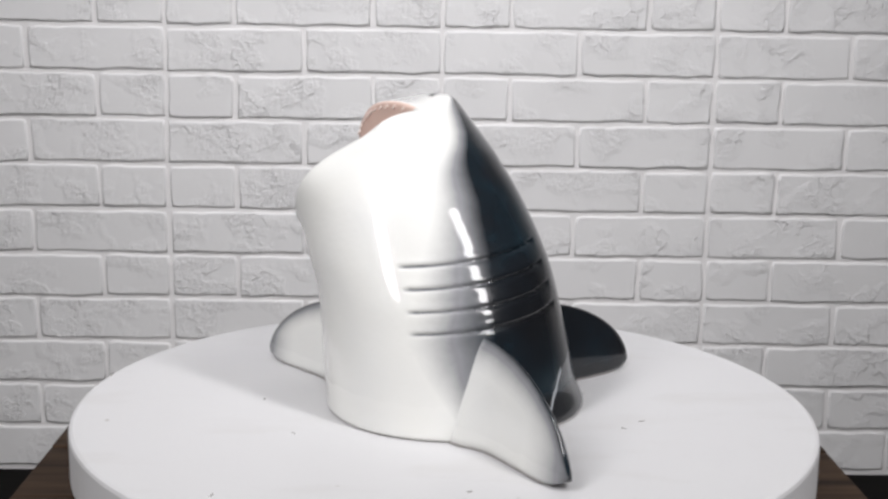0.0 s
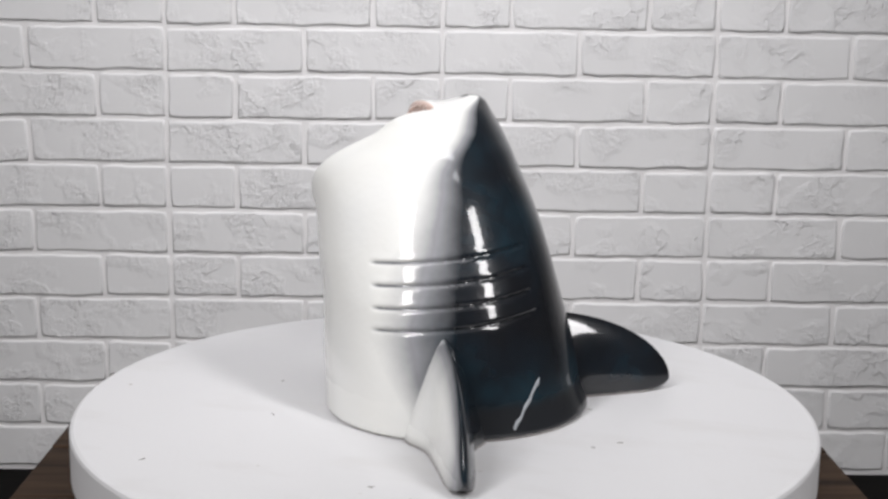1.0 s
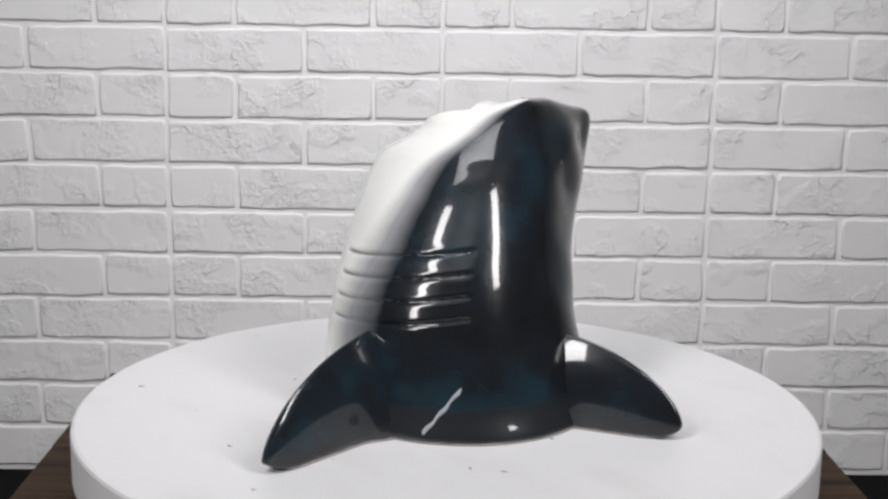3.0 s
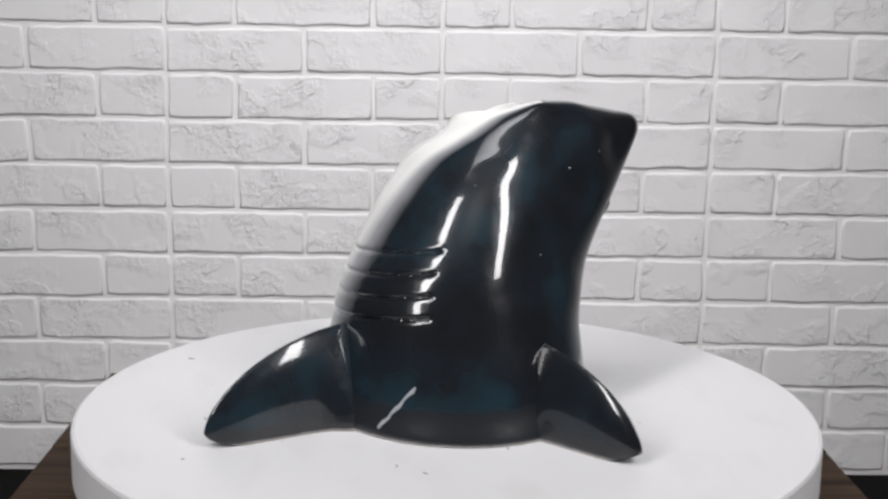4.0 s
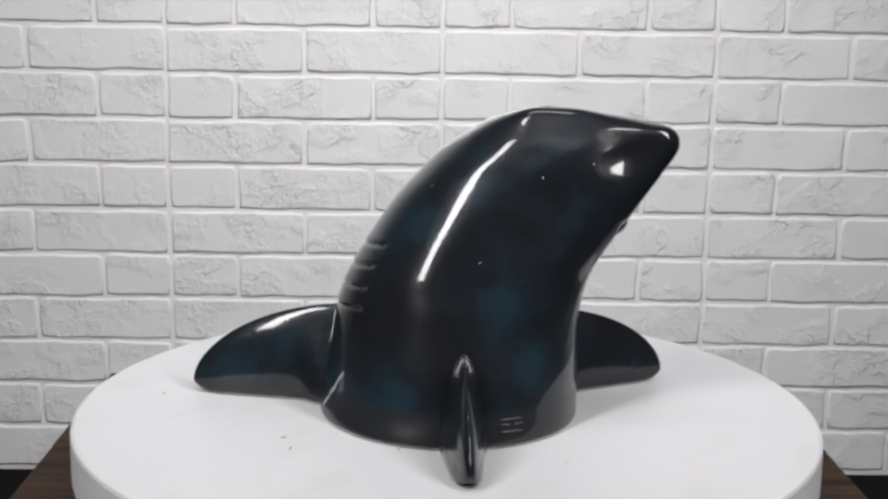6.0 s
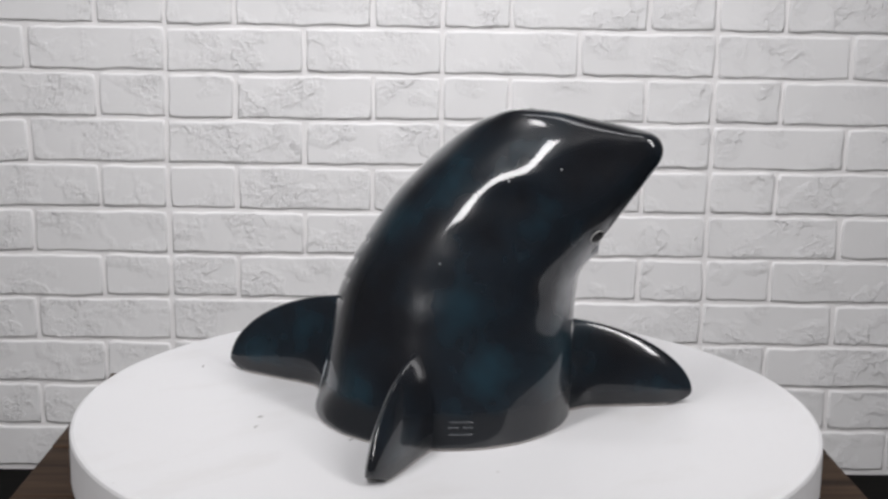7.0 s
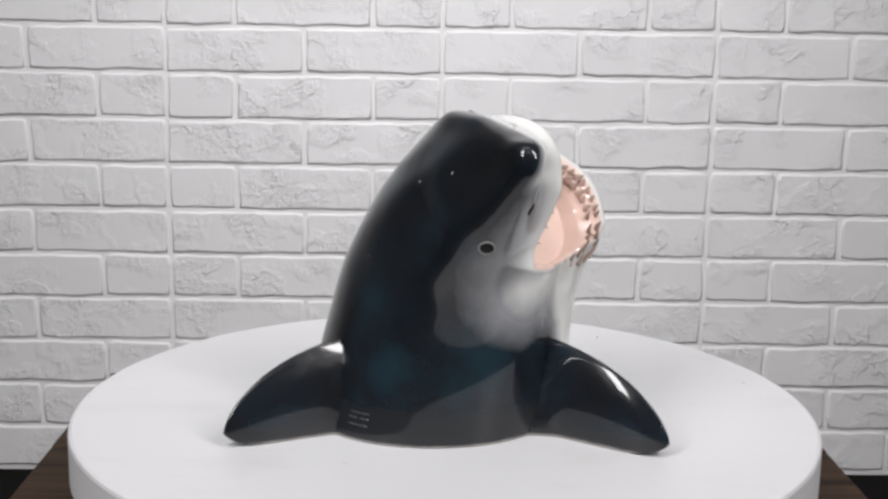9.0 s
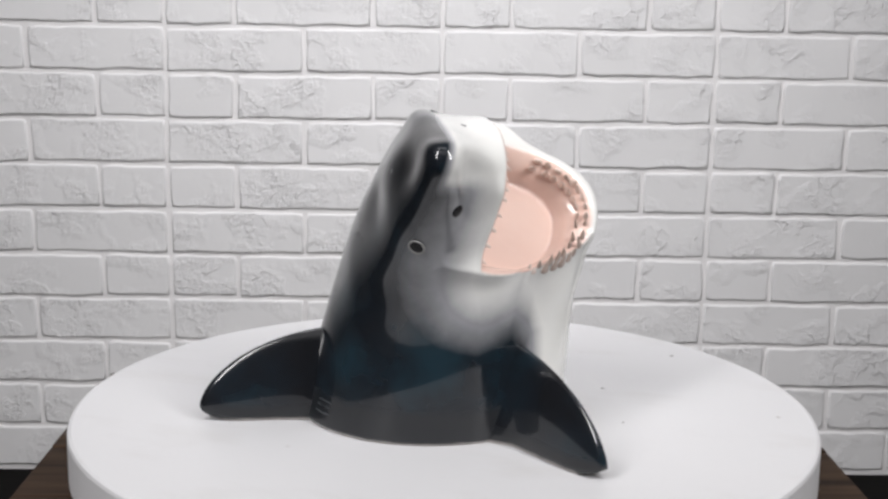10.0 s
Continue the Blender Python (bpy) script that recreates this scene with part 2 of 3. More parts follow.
for sx, sy, sl, st in ((-0.160, -0.206, 0.006, 70), (0.013, -0.197, 0.005, 20), (-0.117, -0.083, 0.004, 140), (0.117, 0.022, 0.005, 10), (-0.149, 0.001, 0.004, 95), (0.156, -0.048, 0.006, 30), (0.139, -0.066, 0.005, 160), (0.10, -0.215, 0.004, 45)):
    scuff(sx, sy, sl, st)

# ---- shark ----
# Cross-sections of the rearing body, in metres above its foot: centre x, y, long and short half width, turn in degrees.
SECTIONS = (
    (0.000, 0.0074, 0.0067, 0.1087, 0.1018, 58),
    (0.050, 0.0010, 0.0071, 0.1051, 0.1006, 58),
    (0.098, -0.0076, 0.0077, 0.0947, 0.0980, 71),
    (0.122, -0.0149, 0.0113, 0.0872, 0.0983, 80),
    (0.150, -0.0247, 0.0223, 0.0831, 0.0960, 78),
    (0.170, -0.0322, 0.0274, 0.0760, 0.0932, 80),
    (0.186, -0.0400, 0.0316, 0.0676, 0.0918, 82),
    (0.198, -0.0401, 0.0359, 0.0625, 0.0829, 88),
    (0.206, -0.0323, 0.0384, 0.0597, 0.0720, 96),
    (0.214, -0.0246, 0.0494, 0.0577, 0.0557, 104),
    (0.222, -0.0189, 0.0627, 0.0564, 0.0432, 110),
    (0.230, -0.0149, 0.0739, 0.0491, 0.0298, 113),
    (0.238, -0.0104, 0.0782, 0.0379, 0.0166, 113),
    (0.247, 0.0025, 0.0759, 0.0040, 0.0040, 117))
BODY_TOP = 0.247
# Frame of the lower jaw's rim: middle between the mouth's corners, outward normal, axis corner to corner, axis to the jaw's tip.
MOUTH_C = np.array((-0.0625, 0.0635, 0.1760))
MOUTH_N = np.array((-0.574, 0.565, 0.592))
MOUTH_A = np.array((-0.006, -0.726, 0.687))
MOUTH_B = np.array((-0.818, -0.391, -0.420))
MOUTH_DEPTH = 0.024
RIM_A, RIM_B, RIM_POW, RIM_SKEW = 0.0615, 0.0755, 2.4, 0.0165
SNOUT_REACH = ((0.050, -0.0002), (0.100, 0.0025), (0.150, -0.0021), (0.170, 0.0087), (0.186, 0.0155), (0.198, 0.0243), (0.206, 0.0235), (0.222, 0.0291), (0.230, 0.0380), (0.238, 0.0441), (0.247, 0.0253))
# The brow round the upper eye and the full temple (middle, half sizes), the rod of the snout (two ends, two radii), the hollow of the cheek (depth, direction, width).
BROW = ((-0.0497, 0.0555, 0.2255), (0.0459, 0.0457, 0.0180))
SNOUT = ((0.0032, 0.0647, 0.1164), (-0.0467, 0.1642, 0.2207), 0.0440, 0.0125)
TEMPLE = ((-0.021, 0.103, 0.193), (0.028, 0.028, 0.028))
HOLLOW = (0.0160, 149.0, 21.0)


def mouth_local(p):
    d = p - MOUTH_C
    return d @ MOUTH_A, d @ MOUTH_B, d @ MOUTH_N


def mouth_point(a, b, n):
    return MOUTH_C + np.multiply.outer(np.asarray(a, float), MOUTH_A) + np.multiply.outer(np.asarray(b, float), MOUTH_B) + np.multiply.outer(np.asarray(n, float), MOUTH_N)


def rim_gap(a, b):
    """Distance outside (+) or inside (-) of the jaw's U-shaped rim, in its plane."""
    a2 = a - RIM_SKEW * np.clip(b / RIM_B, -0.3, 1.2)
    k = (np.abs(a2 / RIM_A) ** RIM_POW + np.abs(np.clip(b, -0.01, None) / RIM_B) ** RIM_POW) ** (1 / RIM_POW)
    return (k - 1) * 0.058


def rim_curve(u, inset):
    """A point of the rim; u from 0 (one corner) to 1 (the other)."""
    th = math.pi * (1 - u)
    c, sn = math.cos(th), math.sin(th)
    e = 2 / RIM_POW
    b = (RIM_B - inset) * abs(sn) ** e
    return (RIM_A - inset) * math.copysign(abs(c) ** e, c) + RIM_SKEW * b / RIM_B, b


def upper_edge(a):
    """Where the upper jaw's edge runs, seen along the mouth's normal."""
    return -0.022 - 0.36 * a


_rows = np.array(SECTIONS)
_zf = np.linspace(-0.03, 0.28, 311)
_kernel = np.exp(-(np.arange(-8, 9) / 4.5) ** 2)
_kernel /= _kernel.sum()
_curves = []
for _i in range(1, 6):
    _c = np.interp(_zf, _rows[:, 0], _rows[:, _i])
    _curves.append(np.convolve(np.pad(_c, 8, mode="edge"), _kernel, mode="valid"))


def section(z):
    return [np.interp(z, _zf, c) for c in _curves]


def around(p):
    """Direction in degrees of points from the centre of their cross-section."""
    cx, cy = section(p[..., 2])[:2]
    return np.degrees(np.arctan2(p[..., 1] - cy, p[..., 0] - cx))


def smin(a, b, k):
    h = np.clip(0.5 + 0.5 * (b - a) / k, 0, 1)
    return b * (1 - h) + a * h - k * h * (1 - h)


def ball(p, c, r):
    """Distance to a stretched ball."""
    k = np.sqrt((((p - np.array(c)) / np.array(r)) ** 2).sum(-1)) + 1e-9
    g = np.sqrt((((p - np.array(c)) / np.array(r) ** 2) ** 2).sum(-1)) + 1e-9
    return k * (k - 1) / g


def cone(p, a, b, ra, rb):
    """Distance to a rod with round ends of two sizes."""
    a, b = np.array(a), np.array(b)
    h = np.clip(((p - a) @ (b - a)) / ((b - a) @ (b - a)), 0, 1)
    return np.linalg.norm(p - a - h[..., None] * (b - a), axis=-1) - (ra + (rb - ra) * h)


def gill_height(i, phi):
    """Height of gill slit i at the direction phi (degrees)."""
    u = (phi + 63) / 42
    return 0.1330 - 0.0160 * i + 0.0066 * u + 0.0017 * u * u


def gill_window(phi):
    return np.clip((phi + 106) / 5, 0, 1) * np.clip((-21 - phi) / 4, 0, 1)


_reach = np.convolve(np.pad(np.interp(_zf, *np.array(SNOUT_REACH).T), 8, mode="edge"), _kernel, mode="valid")


def hull(p):
    """The body without mouth and gills: ovals that run out into a blunt point towards the snout."""
    z = p[..., 2]
    cx, cy, a, b, ang = section(z)
    ca, sa = np.cos(np.radians(ang)), np.sin(np.radians(ang))
    dx, dy = p[..., 0] - cx, p[..., 1] - cy
    u, w = dx * ca + dy * sa, -dx * sa + dy * ca
    ahead = np.clip(u / a, 0, 1)
    ahead = ahead * ahead * (3 - 2 * ahead)
    a = a + np.interp(z, _zf, _reach) * ahead
    pw = 2.0 + 0.15 * ahead * np.clip((z - 0.14) / 0.05, 0, 1)
    k = (np.abs(u / a) ** pw + np.abs(w / b) ** pw) ** (1 / pw) + 1e-6
    d = k * (k - 1) / (np.sqrt((u / a ** 2) ** 2 + (w / b ** 2) ** 2) + 1e-6)
    d = np.maximum(d, z - BODY_TOP)
    d = smin(d, ball(p, *BROW), 0.026)
    d = smin(d, cone(p, *SNOUT), 0.030)
    return smin(d, ball(p, *TEMPLE), 0.026)


def mouth_cut(p):
    """Negative inside the open mouth."""
    a, b, n = mouth_local(p)
    gap = rim_gap(a, b)
    beyond = upper_edge(a) - b
    gape = np.maximum(beyond, -n)
    bed = np.maximum(gap + 0.0035 - n * 1.6, -(n + 0.007))
    bowl = np.maximum(gap + 0.0135 - (n + 0.007) * 0.35, -(n + MOUTH_DEPTH))
    low = np.maximum(smin(bed, bowl, 0.010), beyond)
    return smin(gape, low, 0.002)


def solid(p, base=None):
    z = p[..., 2]
    d = hull(p) if base is None else base
    # lower jaw: carries the rim out to its full width
    a, b, n = mouth_local(p)
    jaw = np.maximum(np.maximum(rim_gap(a, b) + np.clip(-n, 0, 1) * 0.30, n), -(n + 0.075))
    jaw = np.maximum(jaw, -0.03 - b)
    d = smin(d, jaw, 0.012)
    phi = around(p)
    # hollow of the cheek below the corner of the mouth
    d = d + HOLLOW[0] * np.exp(-((phi - HOLLOW[1]) / HOLLOW[2]) ** 2) * np.interp(z, (0.03, 0.085, 0.15, 0.19), (0, 0.9, 1.15, 0))
    d = -smin(-d, mouth_cut(p), 0.005)
    # gill slits on one flank
    win = gill_window(phi)
    for i in range(4):
        s = z - gill_height(i, phi)
        d = d + win * (0.0021 * np.exp(-(s / 0.0013) ** 2) - 0.0004 * np.exp(-((s - 0.0034) / 0.0026) ** 2) + 0.0006 * np.exp(-np.clip(-s, 0, 1) / 0.006) * (s < 0))
    # foot, a little flared
    d = d - 0.003 * np.exp(-(z / 0.016) ** 2) * (0.2 + 1.6 * np.exp(-((phi + 5) / 48) ** 2))
    d = -smin(-d, z, 0.004)
    return d


def surface_nets(field, origin, step):
    """Vertices and quads of the zero surface of a sampled field (negative inside)."""
    inside = field < 0
    nx, ny, nz = field.shape
    corners = [(i, j, k) for i in (0, 1) for j in (0, 1) for k in (0, 1)]
    cut = lambda c, arr: arr[c[0]:nx - 1 + c[0], c[1]:ny - 1 + c[1], c[2]:nz - 1 + c[2]]
    count = sum(cut(c, inside).astype(np.int8) for c in corners)
    active = (count > 0) & (count < 8)
    idx = np.argwhere(active)
    ids = -np.ones(active.shape, np.int64)
    ids[active] = np.arange(len(idx))
    total, hits = np.zeros((len(idx), 3)), np.zeros(len(idx))
    for a in corners:
        for axis in range(3):
            if a[axis]:
                continue
            b = list(a)
            b[axis] = 1
            fa = field[idx[:, 0] + a[0], idx[:, 1] + a[1], idx[:, 2] + a[2]]
            fb = field[idx[:, 0] + b[0], idx[:, 1] + b[1], idx[:, 2] + b[2]]
            on = (fa < 0) != (fb < 0)
            t = np.where(on, fa / np.where(on, fa - fb, 1), 0)
            p = np.tile(np.array(a, float), (len(idx), 1))
            p[:, axis] += t
            total[on] += p[on]
            hits += on
    verts = origin + step * (idx + total / hits[:, None])
    quads = []
    for axis in range(3):
        u, w = (axis + 1) % 3, (axis + 2) % 3
        lo = [slice(1, -1)] * 3
        lo[axis] = slice(0, -1)
        hi = list(lo)
        hi[axis] = slice(1, None)
        sa, sb = inside[tuple(lo)], inside[tuple(hi)]
        for flip in (False, True):
            e = np.argwhere((sa & ~sb) if not flip else (~sa & sb))
            if not len(e):
                continue
            base = e + np.array([0 if i == axis else 1 for i in range(3)])
            q = []
            for du, dw in ((-1, -1), (0, -1), (0, 0), (-1, 0)):
                o = base.copy()
                o[:, u] += du
                o[:, w] += dw
                q.append(ids[o[:, 0], o[:, 1], o[:, 2]])
            quads.append(np.stack(q[::-1] if flip else q, 1))
    return verts, np.concatenate(quads)


def step_up(x):
    x = np.clip(x, 0, 1)
    return x * x * (3 - 2 * x)


def soft_table(z, zs, values):
    """A table over height with its corners rounded off."""
    fine = np.linspace(-0.05, 0.3, 351)
    k = np.exp(-(np.arange(-24, 25) / 9.0) ** 2)
    curve = np.convolve(np.pad(np.interp(fine, zs, values), 24, mode="edge"), k / k.sum(), mode="valid")
    return np.interp(z, fine, curve)


def body_paint(p):
    """How dark the glaze is: black back, white belly, with soft sprayed edges."""
    z, phi = p[:, 2], around(p)
    gill_edge = soft_table(z, (0, 0.05, 0.08, 0.11, 0.13, 0.145, 0.165, 0.18, 0.20, 0.215, 0.225, 0.24), (-75, -82, -83, -76, -70, -66, -60, -54, -48, -52, -57, -68))
    soft_g = soft_table(z, (0, 0.08, 0.13, 0.2), (24, 66, 60, 34))
    # grey cheek and white throat on the side of the open mouth
    a, b, n = mouth_local(p)
    away = b + 0.012 + 0.15 * a - soft_table(z, (0.05, 0.085, 0.12, 0.145, 0.25), (-0.030, -0.036, -0.053, -0.064, -0.066))
    cheek = np.interp(away, (-0.012, 0.000, 0.012, 0.035, 0.058), (0, 0.15, 0.36, 0.62, 1))
    face = cheek + (step_up((away + 0.005) / 0.013) - cheek) * step_up((z - 0.196) / 0.016)
    face_low = np.interp(phi, (80, 105, 125, 140, 152, 168), (0.096, 0.084, 0.088, 0.094, 0.080, 0.03))
    face = face * step_up((z - face_low) / 0.085 + 0.5) * step_up((phi - 42) / 22)
    face = np.maximum(face, step_up((phi - 141) / 24))
    d = step_up((phi - gill_edge) / soft_g + 0.5) * (1 - face)
    lip = step_up((b - upper_edge(a) + 0.010) / 0.012) * step_up((n + 0.028) / 0.028)
    d = d * (1 - lip)
    # darker along the lines of the gill slits
    for i in range(4):
        d = np.maximum(d, 0.52 * gill_window(phi) * np.exp(-((z - gill_height(i, phi) + 0.0002) / 0.0011) ** 2))
    return d


def set_attribute(ob, name, values):
    att = ob.data.attributes.new(name, "FLOAT", "POINT")
    att.data.foreach_set("value", np.asarray(values, np.float32))


def shark_body(parent):
    step = 0.00135
    lo, hi = np.array((-0.15, -0.105, -0.006)), np.array((0.128, 0.20, 0.258))
    axes = [np.arange(l, h, step) for l, h in zip(lo, hi)]
    grid = np.stack(np.meshgrid(*axes, indexing="ij"), -1)
    base = np.concatenate([hull(g) for g in np.array_split(grid, 12)], 0)
    # round off the hull a little before the mouth and the gills are cut
    k = np.exp(-(np.arange(-12, 13) / 5.5) ** 2)
    for axis in range(3):
        pad = [(12, 12) if i == axis else (0, 0) for i in range(3)]
        wide = np.pad(base, pad, mode="edge")
        base = sum(wk * np.take(wide, range(i, i + base.shape[axis]), axis) for i, wk in enumerate(k / k.sum()))
    field = np.concatenate([solid(g, h) for g, h in zip(np.array_split(grid, 12), np.array_split(base, 12))], 0)
    verts, quads = surface_nets(field, lo, step)
    global SKIN
    SKIN = BVHTree.FromPolygons(verts.tolist(), quads.tolist())
    gum = step_up(0.5 - (np.abs(mouth_cut(verts)) - 0.0026) / 0.0016) * step_up((-rim_gap(*mouth_local(verts)[:2]) - 0.0015) / 0.004)
    gum = np.where(mouth_local(verts)[2] > 0.003, step_up(0.5 - (np.abs(mouth_cut(verts)) - 0.0022) / 0.0012), gum)
    inner = gum[quads].mean(1) > 0.6
    paint, foot = body_paint(verts), step_up(1.0 - (verts[:, 2] - 0.010) / 0.034)
    made = []
    for name, keep, label in (("body", ~inner, "glossy black-backed, white-bellied ceramic body"), ("mouth_lining", inner, "pale pink glazed mouth lining")):
        used, flat = np.unique(quads[keep], return_inverse=True)
        ob = mesh_object(name, verts[used], flat.reshape(-1, 4), SHARK, parent, label, True)
        set_attribute(ob, "dark_glaze", paint[used])
        set_attribute(ob, "foot_reflection", foot[used])
        set_attribute(ob, "gum", gum[used])
        made.append(ob)
    return made[0]


def fin(parent, degrees, reach, height, thick, both, belly_side):
    """A curved fin that stands on the platter and runs outwards from the body."""
    ns, na = 40, 28
    verts, paint = [], []
    tip0, tip_z = reach - 0.036, 0.011
    for i in range(ns + 1):
        s = i / ns
        r = 0.070 + (reach - 0.070) * math.sin(0.5 * math.pi * s)
        x = (r - 0.070) / (reach - 0.070)
        e = min(1.0, max(0.0, (r - tip0) / (reach - tip0)))
        rounding = math.sqrt(max(0.0, 1 - e * e))
        low = tip_z * (1 - rounding)
        high = tip_z + (height - tip_z) * max(0.0, 1 - x ** 2.2) ** 0.62
        w = thick * (1.28 - 0.82 * x) * (0.04 + 0.96 * rounding ** 0.8)
        bend = 0.008 * belly_side * (1 - x) ** 2
        flare = 0.011 * math.exp(-(max(0.0, x - 0.2) / 0.10) ** 2)
        for j in range(na + 1):
            th = math.pi * j / na
            c, sn = math.cos(th), math.sin(th)
            y = (w + flare * (1 - sn) ** 1.5) * math.copysign(abs(c) ** 1.3, c)
            verts.append((r, y + bend, low + (high - low) * sn ** 1.1 + 0.0004))
            side = -belly_side * c
            paint.append(1.0 if both else float(min(1.0, step_up((side + 0.8) / 1.0) + 0.7 * x ** 8)))
    faces = []
    n = na + 1
    for i in range(ns):
        for j in range(na):
            faces.append((i * n + j, (i + 1) * n + j, (i + 1) * n + j + 1, i * n + j + 1))
        faces.append((i * n + na, (i + 1) * n + na, (i + 1) * n, i * n))
    faces.append(tuple(range(ns * n, ns * n + n)))
    faces.append(tuple(range(na, -1, -1)))
    a = math.radians(degrees)
    rot = np.array(((math.cos(a), -math.sin(a), 0), (math.sin(a), math.cos(a), 0), (0, 0, 1)))
    pts = np.array(verts) @ rot.T
    ob = mesh_object("fin", pts, faces, SHARK, parent, "glossy black fin" if both else "fin, black above and white beneath", True)
    set_attribute(ob, "dark_glaze", paint)
    # same painted platter reflection along the fin's lower edge
    set_attribute(ob, "foot_reflection", step_up(1.0 - (pts[:, 2] - 0.002) / 0.022))
    return ob


def tooth_mesh(name, mat, w, h):
    bm = bmesh.new()
    n = 8
    rings = []
    for k, (sc, zz) in enumerate(((1.0, -0.25), (1.0, 0.0), (0.72, 0.35), (0.36, 0.75), (0.06, 1.0))):
        rings.append([bm.verts.new((w * sc * math.cos(2 * math.pi * i / n), w * 0.55 * sc * math.sin(2 * math.pi * i / n), h * zz)) for i in range(n)])
    for a, b in zip(rings, rings[1:]):
        for i in range(n):
            bm.faces.new((a[i], a[(i + 1) % n], b[(i + 1) % n], b[i]))
    bm.faces.new(rings[0][::-1])
    bm.faces.new(rings[-1])
    me = bpy.data.meshes.new(name)
    bm.to_mesh(me)
    bm.free()
    me.materials.append(mat)
    me.polygons.foreach_set("use_smooth", [True] * len(me.polygons))
    return me


def teeth(parent):
    rng = random.Random(5)
    big, small, pale = tooth_mesh("tooth", TOOTH, 0.0030, 0.0088), tooth_mesh("tooth", TOOTH, 0.0026, 0.0078), tooth_mesh("tooth", TOOTH_PALE, 0.0034, 0.0086)
    tiny = tooth_mesh("tooth", TOOTH_PALE, 0.0020, 0.0040)
    def set_tooth(me, p, up, side):
        up = (up + Vector((rng.uniform(-0.13, 0.13), rng.uniform(-0.13, 0.13), rng.uniform(-0.13, 0.13)))).normalized()
        side = (side - up * side.dot(up)).normalized()
        ob = new("tooth", me)
        ob.parent = parent
        ob.matrix_basis = Matrix.Translation(p) @ Matrix((side, up.cross(side), up)).transposed().to_4x4() @ Matrix.Scale(rng.uniform(0.85, 1.15), 4)

    out = Vector(MOUTH_N)
    # lower jaw in two rows
    for count, inset, depth, lean in ((18, 0.0088, -0.0014, 0.35), (16, 0.0146, -0.0048, 0.30)):
        for i in range(count):
            u = 0.13 + 0.83 * (i + 0.5) / count + rng.uniform(-0.006, 0.006)
            p = Vector(mouth_point(*rim_curve(u, inset), depth))
            inward = (Vector(mouth_point(*rim_curve(u, inset + 0.01), depth)) - p).normalized()
            side = Vector(mouth_point(*rim_curve(u + 0.01, inset), depth)) - p
            # small teeth in the near corner, paler ones towards the far corner
            me = tiny if u < 0.17 else pale if u > 0.55 else (big if inset < 0.01 else small)
            set_tooth(me, p, out * (1 - lean) + inward * lean, side)
    # upper jaw: a row of small teeth below its edge
    for i in range(17):
        a = -0.052 + 0.108 * (i + 0.5) / 17
        b = float(upper_edge(a)) + 0.0008
        best = max((k / 1000 for k in range(0, 90)), key=lambda n: (float(hull(mouth_point(a, b - 0.004, n))) < -0.001) * n)
        p = SKIN.find_nearest(Vector(mouth_point(a, b, best - 0.004)))[0]
        set_tooth(tiny, p, Vector(MOUTH_B) * 0.8 - out * 0.2, Vector(MOUTH_A))


def normal_at(p):
    e, p = 0.001, np.array(p, float)
    g = np.array([solid(p + e * np.eye(3)[i]) - solid(p - e * np.eye(3)[i]) for i in range(3)])
    return Vector(g).normalized()


def snap(p):
    p = np.array(p, float)
    for _ in range(12):
        p = p - 0.7 * float(solid(p)) * np.array(normal_at(p))
    return SKIN.find_nearest(Vector(p))[0]


def eye_like(name, parent, where, r, ring, label):
    """A black cap set flush into the body, rim optional; nostrils paint a hole's shade."""
    p = snap(where)
    q = normal_at(p).to_track_quat("Z", "Y").to_matrix().to_4x4()
    base = lathe([(r * 0.98, -0.001), (r * 0.98, 0.0002), (r * 0.8, r * 0.10), (r * 0.5, r * 0.14), (r * 0.1, r * 0.15)], 24)
    ob = part(name, base, EYE_AND_HOLE_BLACK, parent, label, True)
    ob.matrix_basis = Matrix.Translation(p) @ q
    if ring:
        bm = bmesh.new()
        nv, nu = 28, 8
        g = [[bm.verts.new(((r * 1.08 + r * 0.16 * math.cos(b)) * math.cos(a), (r * 1.08 + r * 0.16 * math.cos(b)) * math.sin(a), 0.0007 + r * 0.13 * math.sin(b)))
              for b in (2 * math.pi * k / nu for k in range(nu))] for a in (2 * math.pi * i / nv for i in range(nv))]
        for i in range(nv):
            for k in range(nu):
                bm.faces.new((g[i][k], g[(i + 1) % nv][k], g[(i + 1) % nv][(k + 1) % nu], g[i][(k + 1) % nu]))
        part("eye_rim", bm, EYE_RING, ob, "raised grey rim", True)
    return ob


def surface_strip(name, parent, mat, path, width, label):
    """A thin raised streak that lies on the body along a path of (direction, height)."""
    verts, faces = [], []
    for i, (phi, z) in enumerate(path):
        cx, cy = [float(c) for c in section(np.array(z))[:2]]
        p = snap((cx + 0.1 * math.cos(math.radians(phi)), cy + 0.1 * math.sin(math.radians(phi)), z))
        n = normal_at(p)
        j = min(i + 1, len(path) - 1)
        k = max(i - 1, 0)
        t = Vector((math.cos(math.radians(path[j][0])) - math.cos(math.radians(path[k][0])), math.sin(math.radians(path[j][0])) - math.sin(math.radians(path[k][0])), (path[j][1] - path[k][1]) * 10)).normalized()
        s = n.cross(t).normalized()
        w = width * (0.75 + 0.25 * math.sin(i * 1.7)) * (0.4 if i in (0, len(path) - 1) else 1)
        verts += [p - s * w - n * 0.0006, p - s * w * 0.7 + n * 0.0005, p + s * w * 0.7 + n * 0.0005, p + s * w - n * 0.0006]
    for i in range(len(path) - 1):
        for k in range(3):
            faces.append((i * 4 + k, i * 4 + k + 1, i * 4 + 5 + k, i * 4 + 4 + k))
    return mesh_object(name, verts, faces, mat, parent, label, True)


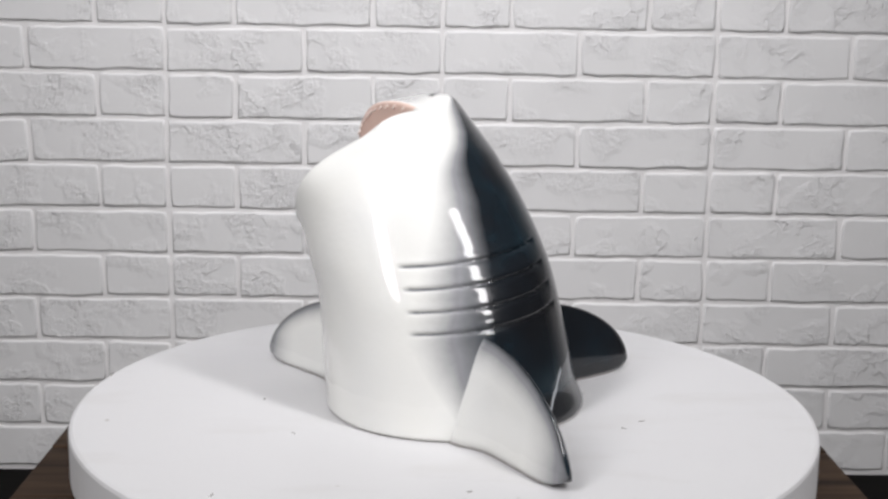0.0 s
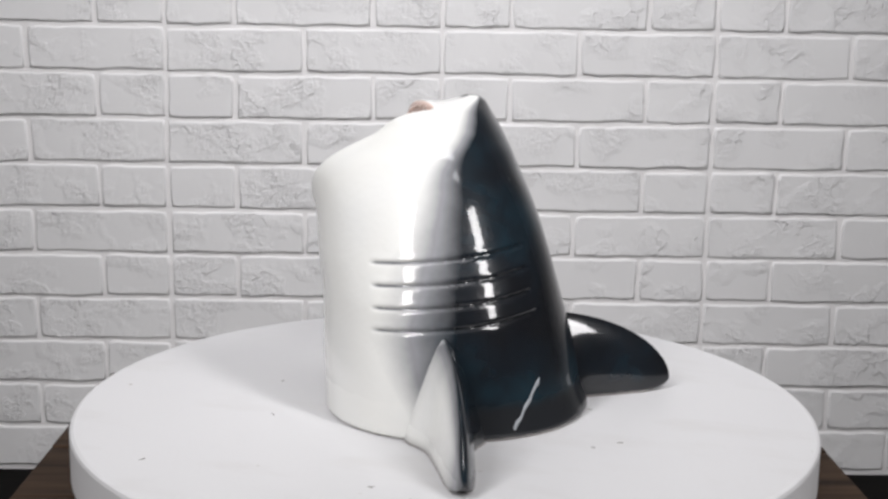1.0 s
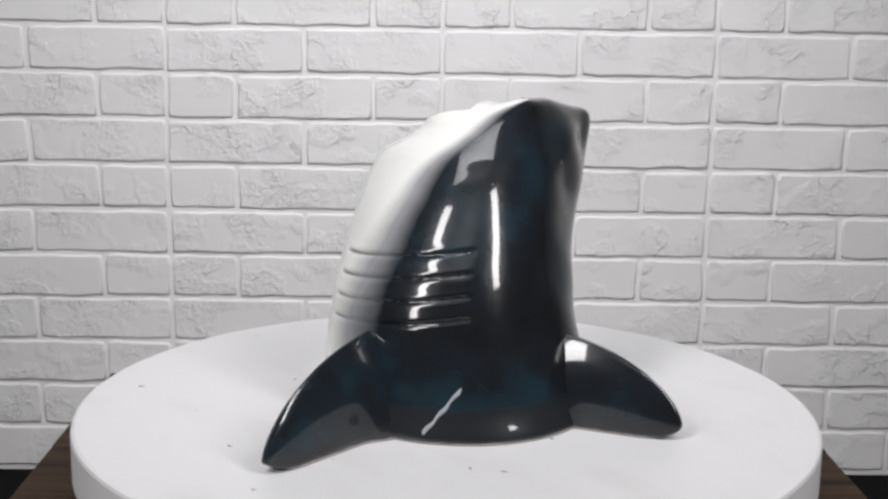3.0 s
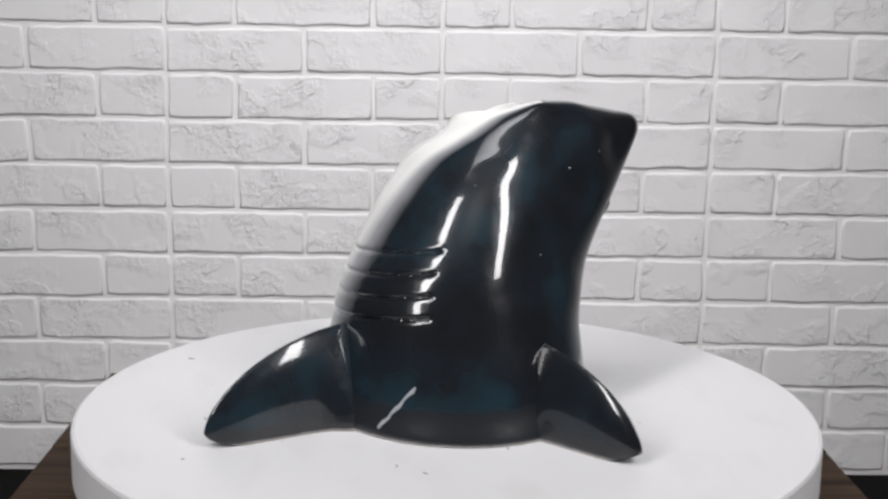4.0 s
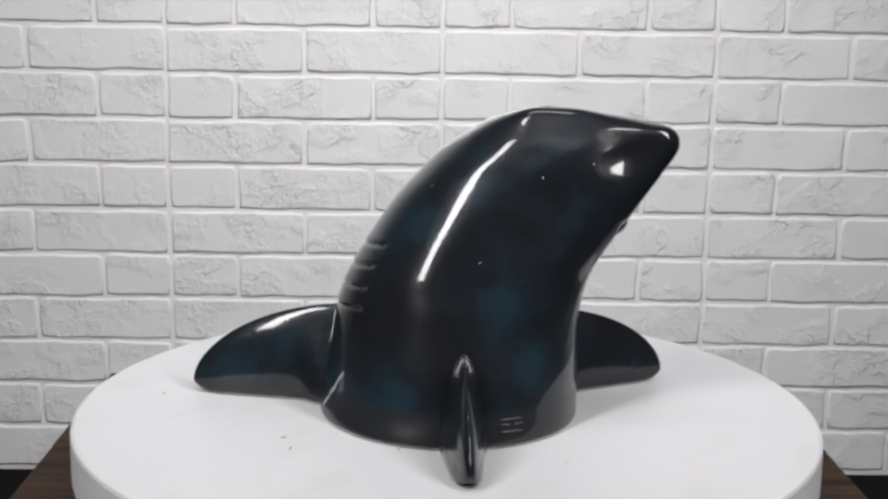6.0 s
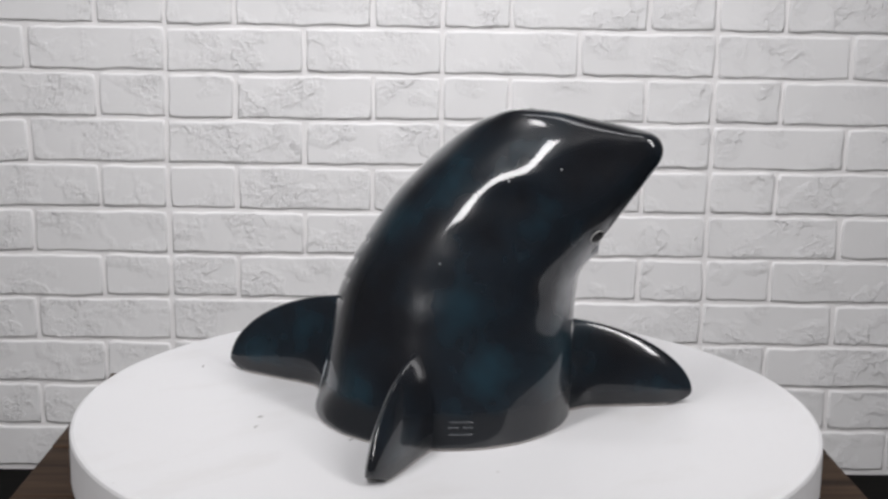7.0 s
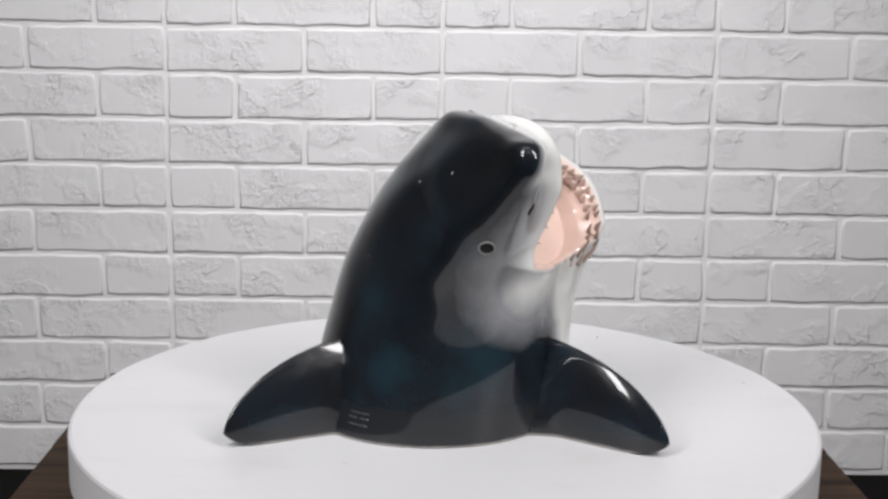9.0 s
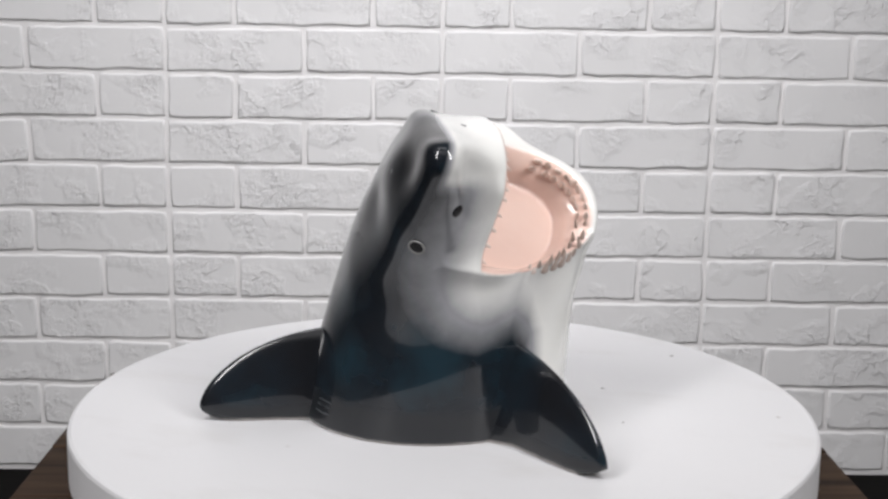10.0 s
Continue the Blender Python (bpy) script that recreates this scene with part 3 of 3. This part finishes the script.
shark = new("shark_planter")
shark.location = (0, 0, TOP_Z)
tagged(shark, "glossy black and white ceramic shark rearing open-mouthed", "ceramic planter")
shark_body(shark)
fin(shark, -68, 0.213, 0.079, 0.0175, False, -1)
fin(shark, 33, 0.200, 0.072, 0.0175, True, 1)
fin(shark, 140.2, 0.206, 0.072, 0.0175, False, 1)
teeth(shark)
eye_like("eye", shark, (-0.0211, 0.1379, 0.1587), 0.0052, True, "small black eye in a raised rim")
eye_like("eye", shark, (-0.0125, 0.0790, 0.2430), 0.0036, False, "small black eye in a raised rim")
eye_like("nostril", shark, (-0.0500, 0.143, 0.186), 0.0048, False, "round black cap, coloured as the shade in a nostril hole")
eye_like("nostril", shark, (-0.0402, 0.0996, 0.236), 0.0022, False, "small black cap, coloured as the shade in a nostril hole")
for spot, size in (((0.0259, 0.0936, 0.1973), 0.0009), ((-0.004, 0.118, 0.205), 0.0008), ((0.062, 0.060, 0.135), 0.0006), ((0.050, 0.010, 0.190), 0.0005)):
    bump_mesh = lathe([(size, -0.0005), (size * 0.8, 0.0002), (size * 0.3, 0.0004)], 8)
    speck = part("glaze_speck", bump_mesh, SPECK, shark, "tiny pale chip in the glaze", True)
    at = snap(spot)
    speck.matrix_basis = Matrix.Translation(at) @ normal_at(at).to_track_quat("Z", "Y").to_matrix().to_4x4()
surface_strip("scratch", shark, SCRATCH, [(-29 - 1.85 * i + (0.6 if i % 3 == 1 else 0), 0.0425 - 0.0038 * i) for i in range(11)], 0.0021, "pale bare streak in the glaze")
for k, (z, a, b) in enumerate(((0.0200, 48.6, 58.5), (0.0158, 48.6, 53), (0.0158, 54.5, 58.5), (0.0115, 49, 58.7))):
    surface_strip("stamp_bar", shark, STAMP, [(a + (b - a) * i / 6, z) for i in range(7)], 0.0011, "raised maker's stamp bar")


# ---- bricks of the wall ----
UNIT, ROW, JOINT = 0.215, 0.07203, 0.0068
JOINT_X = -0.4172      # a joint that runs through all rows
rng = random.Random(11)


def brick_mesh(w, h, seed):
    """One rough-faced brick: wavy outline, worn arris, slightly uneven face."""
    r = random.Random(seed)
    off = Vector((r.uniform(0, 90), r.uniform(0, 90), r.uniform(0, 90)))
    nx, nz = (14, 5) if w > 0.15 else (7, 5)
    outline = [(-w / 2 + w * i / nx, -h / 2) for i in range(nx)] + [(w / 2, -h / 2 + h * i / nz) for i in range(nz)]
    outline += [(w / 2 - w * i / nx, h / 2) for i in range(nx)] + [(-w / 2, h / 2 - h * i / nz) for i in range(nz)]
    n = len(outline)
    verts = []
    for inset, y in ((0.0, 0.004), (0.0, -0.0018), (0.0010, -0.0030), (0.0030, -0.0038)):
        for x, z in outline:
            cx, cz = abs(x) > w / 2 - 1e-6, abs(z) > h / 2 - 1e-6
            k = 0.0009 if cx and cz else 0.0
            j = noise.noise(Vector((x * 30, z * 30, 0)) + off) * 0.0022 + noise.noise(Vector((x * 110, z * 110, 3)) + off) * 0.0011
            px = x - math.copysign(1, x) * ((inset + k - j) if cx else 0)
            pz = z - math.copysign(1, z) * ((inset + k - j) if cz else 0)
            if not cx:
                px *= 1 - inset * 2 / w
            if not cz:
                pz *= 1 - inset * 2 / h
            verts.append((px, y + (noise.noise(Vector((x * 40, z * 40, 7)) + off) * 0.0012 if 0 < inset < 0.002 else 0), pz))
    faces = []
    for k in range(3):
        for i in range(n):
            faces.append((k * n + i, k * n + (i + 1) % n, (k + 1) * n + (i + 1) % n, (k + 1) * n + i))
    faces.append(tuple(range(3 * n, 4 * n)))
    me = bpy.data.meshes.new("brick")
    me.from_pydata(verts, [], faces)
    me.materials.append(BRICK)
    me.polygons.foreach_set("use_smooth", [True] * (3 * n) + [False])
    me.update()
    return me


FULL = [brick_mesh(UNIT - JOINT, ROW - JOINT, s) for s in range(9)]
HALF = [brick_mesh(UNIT / 2 - JOINT, ROW - JOINT, 50 + s) for s in range(7)]
for row in range(-5, 11):
    z = (10 - row) * ROW + (ROW - JOINT) / 2
    u = -4.0
    while u < 8.0 - 1e-6:
        if row % 2 == 0 and abs(u % 2) < 0.01 or row % 2 == 0 and abs(u % 2 - 1.5) < 0.01:
            size = 0.5
        else:
            size = 1.0
        ob = new("brick", rng.choice(HALF if size < 1 else FULL))
        ob.parent = wall_north
        ob.matrix_basis = Matrix.Translation((JOINT_X + (u + size / 2) * UNIT + rng.uniform(-0.0012, 0.0012), WALL_Y + rng.uniform(-0.0006, 0.0006), z + rng.uniform(-0.001, 0.001))) @ pose(0, 0, 0, rng.uniform(-0.4, 0.4), rng.uniform(-0.25, 0.25), rng.uniform(-0.4, 0.4))
        u += size


# ---- movement ----


def motions():
    steps = [i / 10 for i in range(101)]
    ecc = Vector((0.0018 * math.cos(1.70), 0.0018 * math.sin(1.70), 0))
    rows = []
    for t in steps:
        turn = pose(0, 0, 0, 0, 0, -SPIN * t)
        rows.append((t, turn @ Matrix.Translation(ecc)))
    walk(platter, rows)
    walk(shark, [(t, pose(0, 0, TOP_Z, 0, 0, -SPIN * t)) for t in steps])


motions()
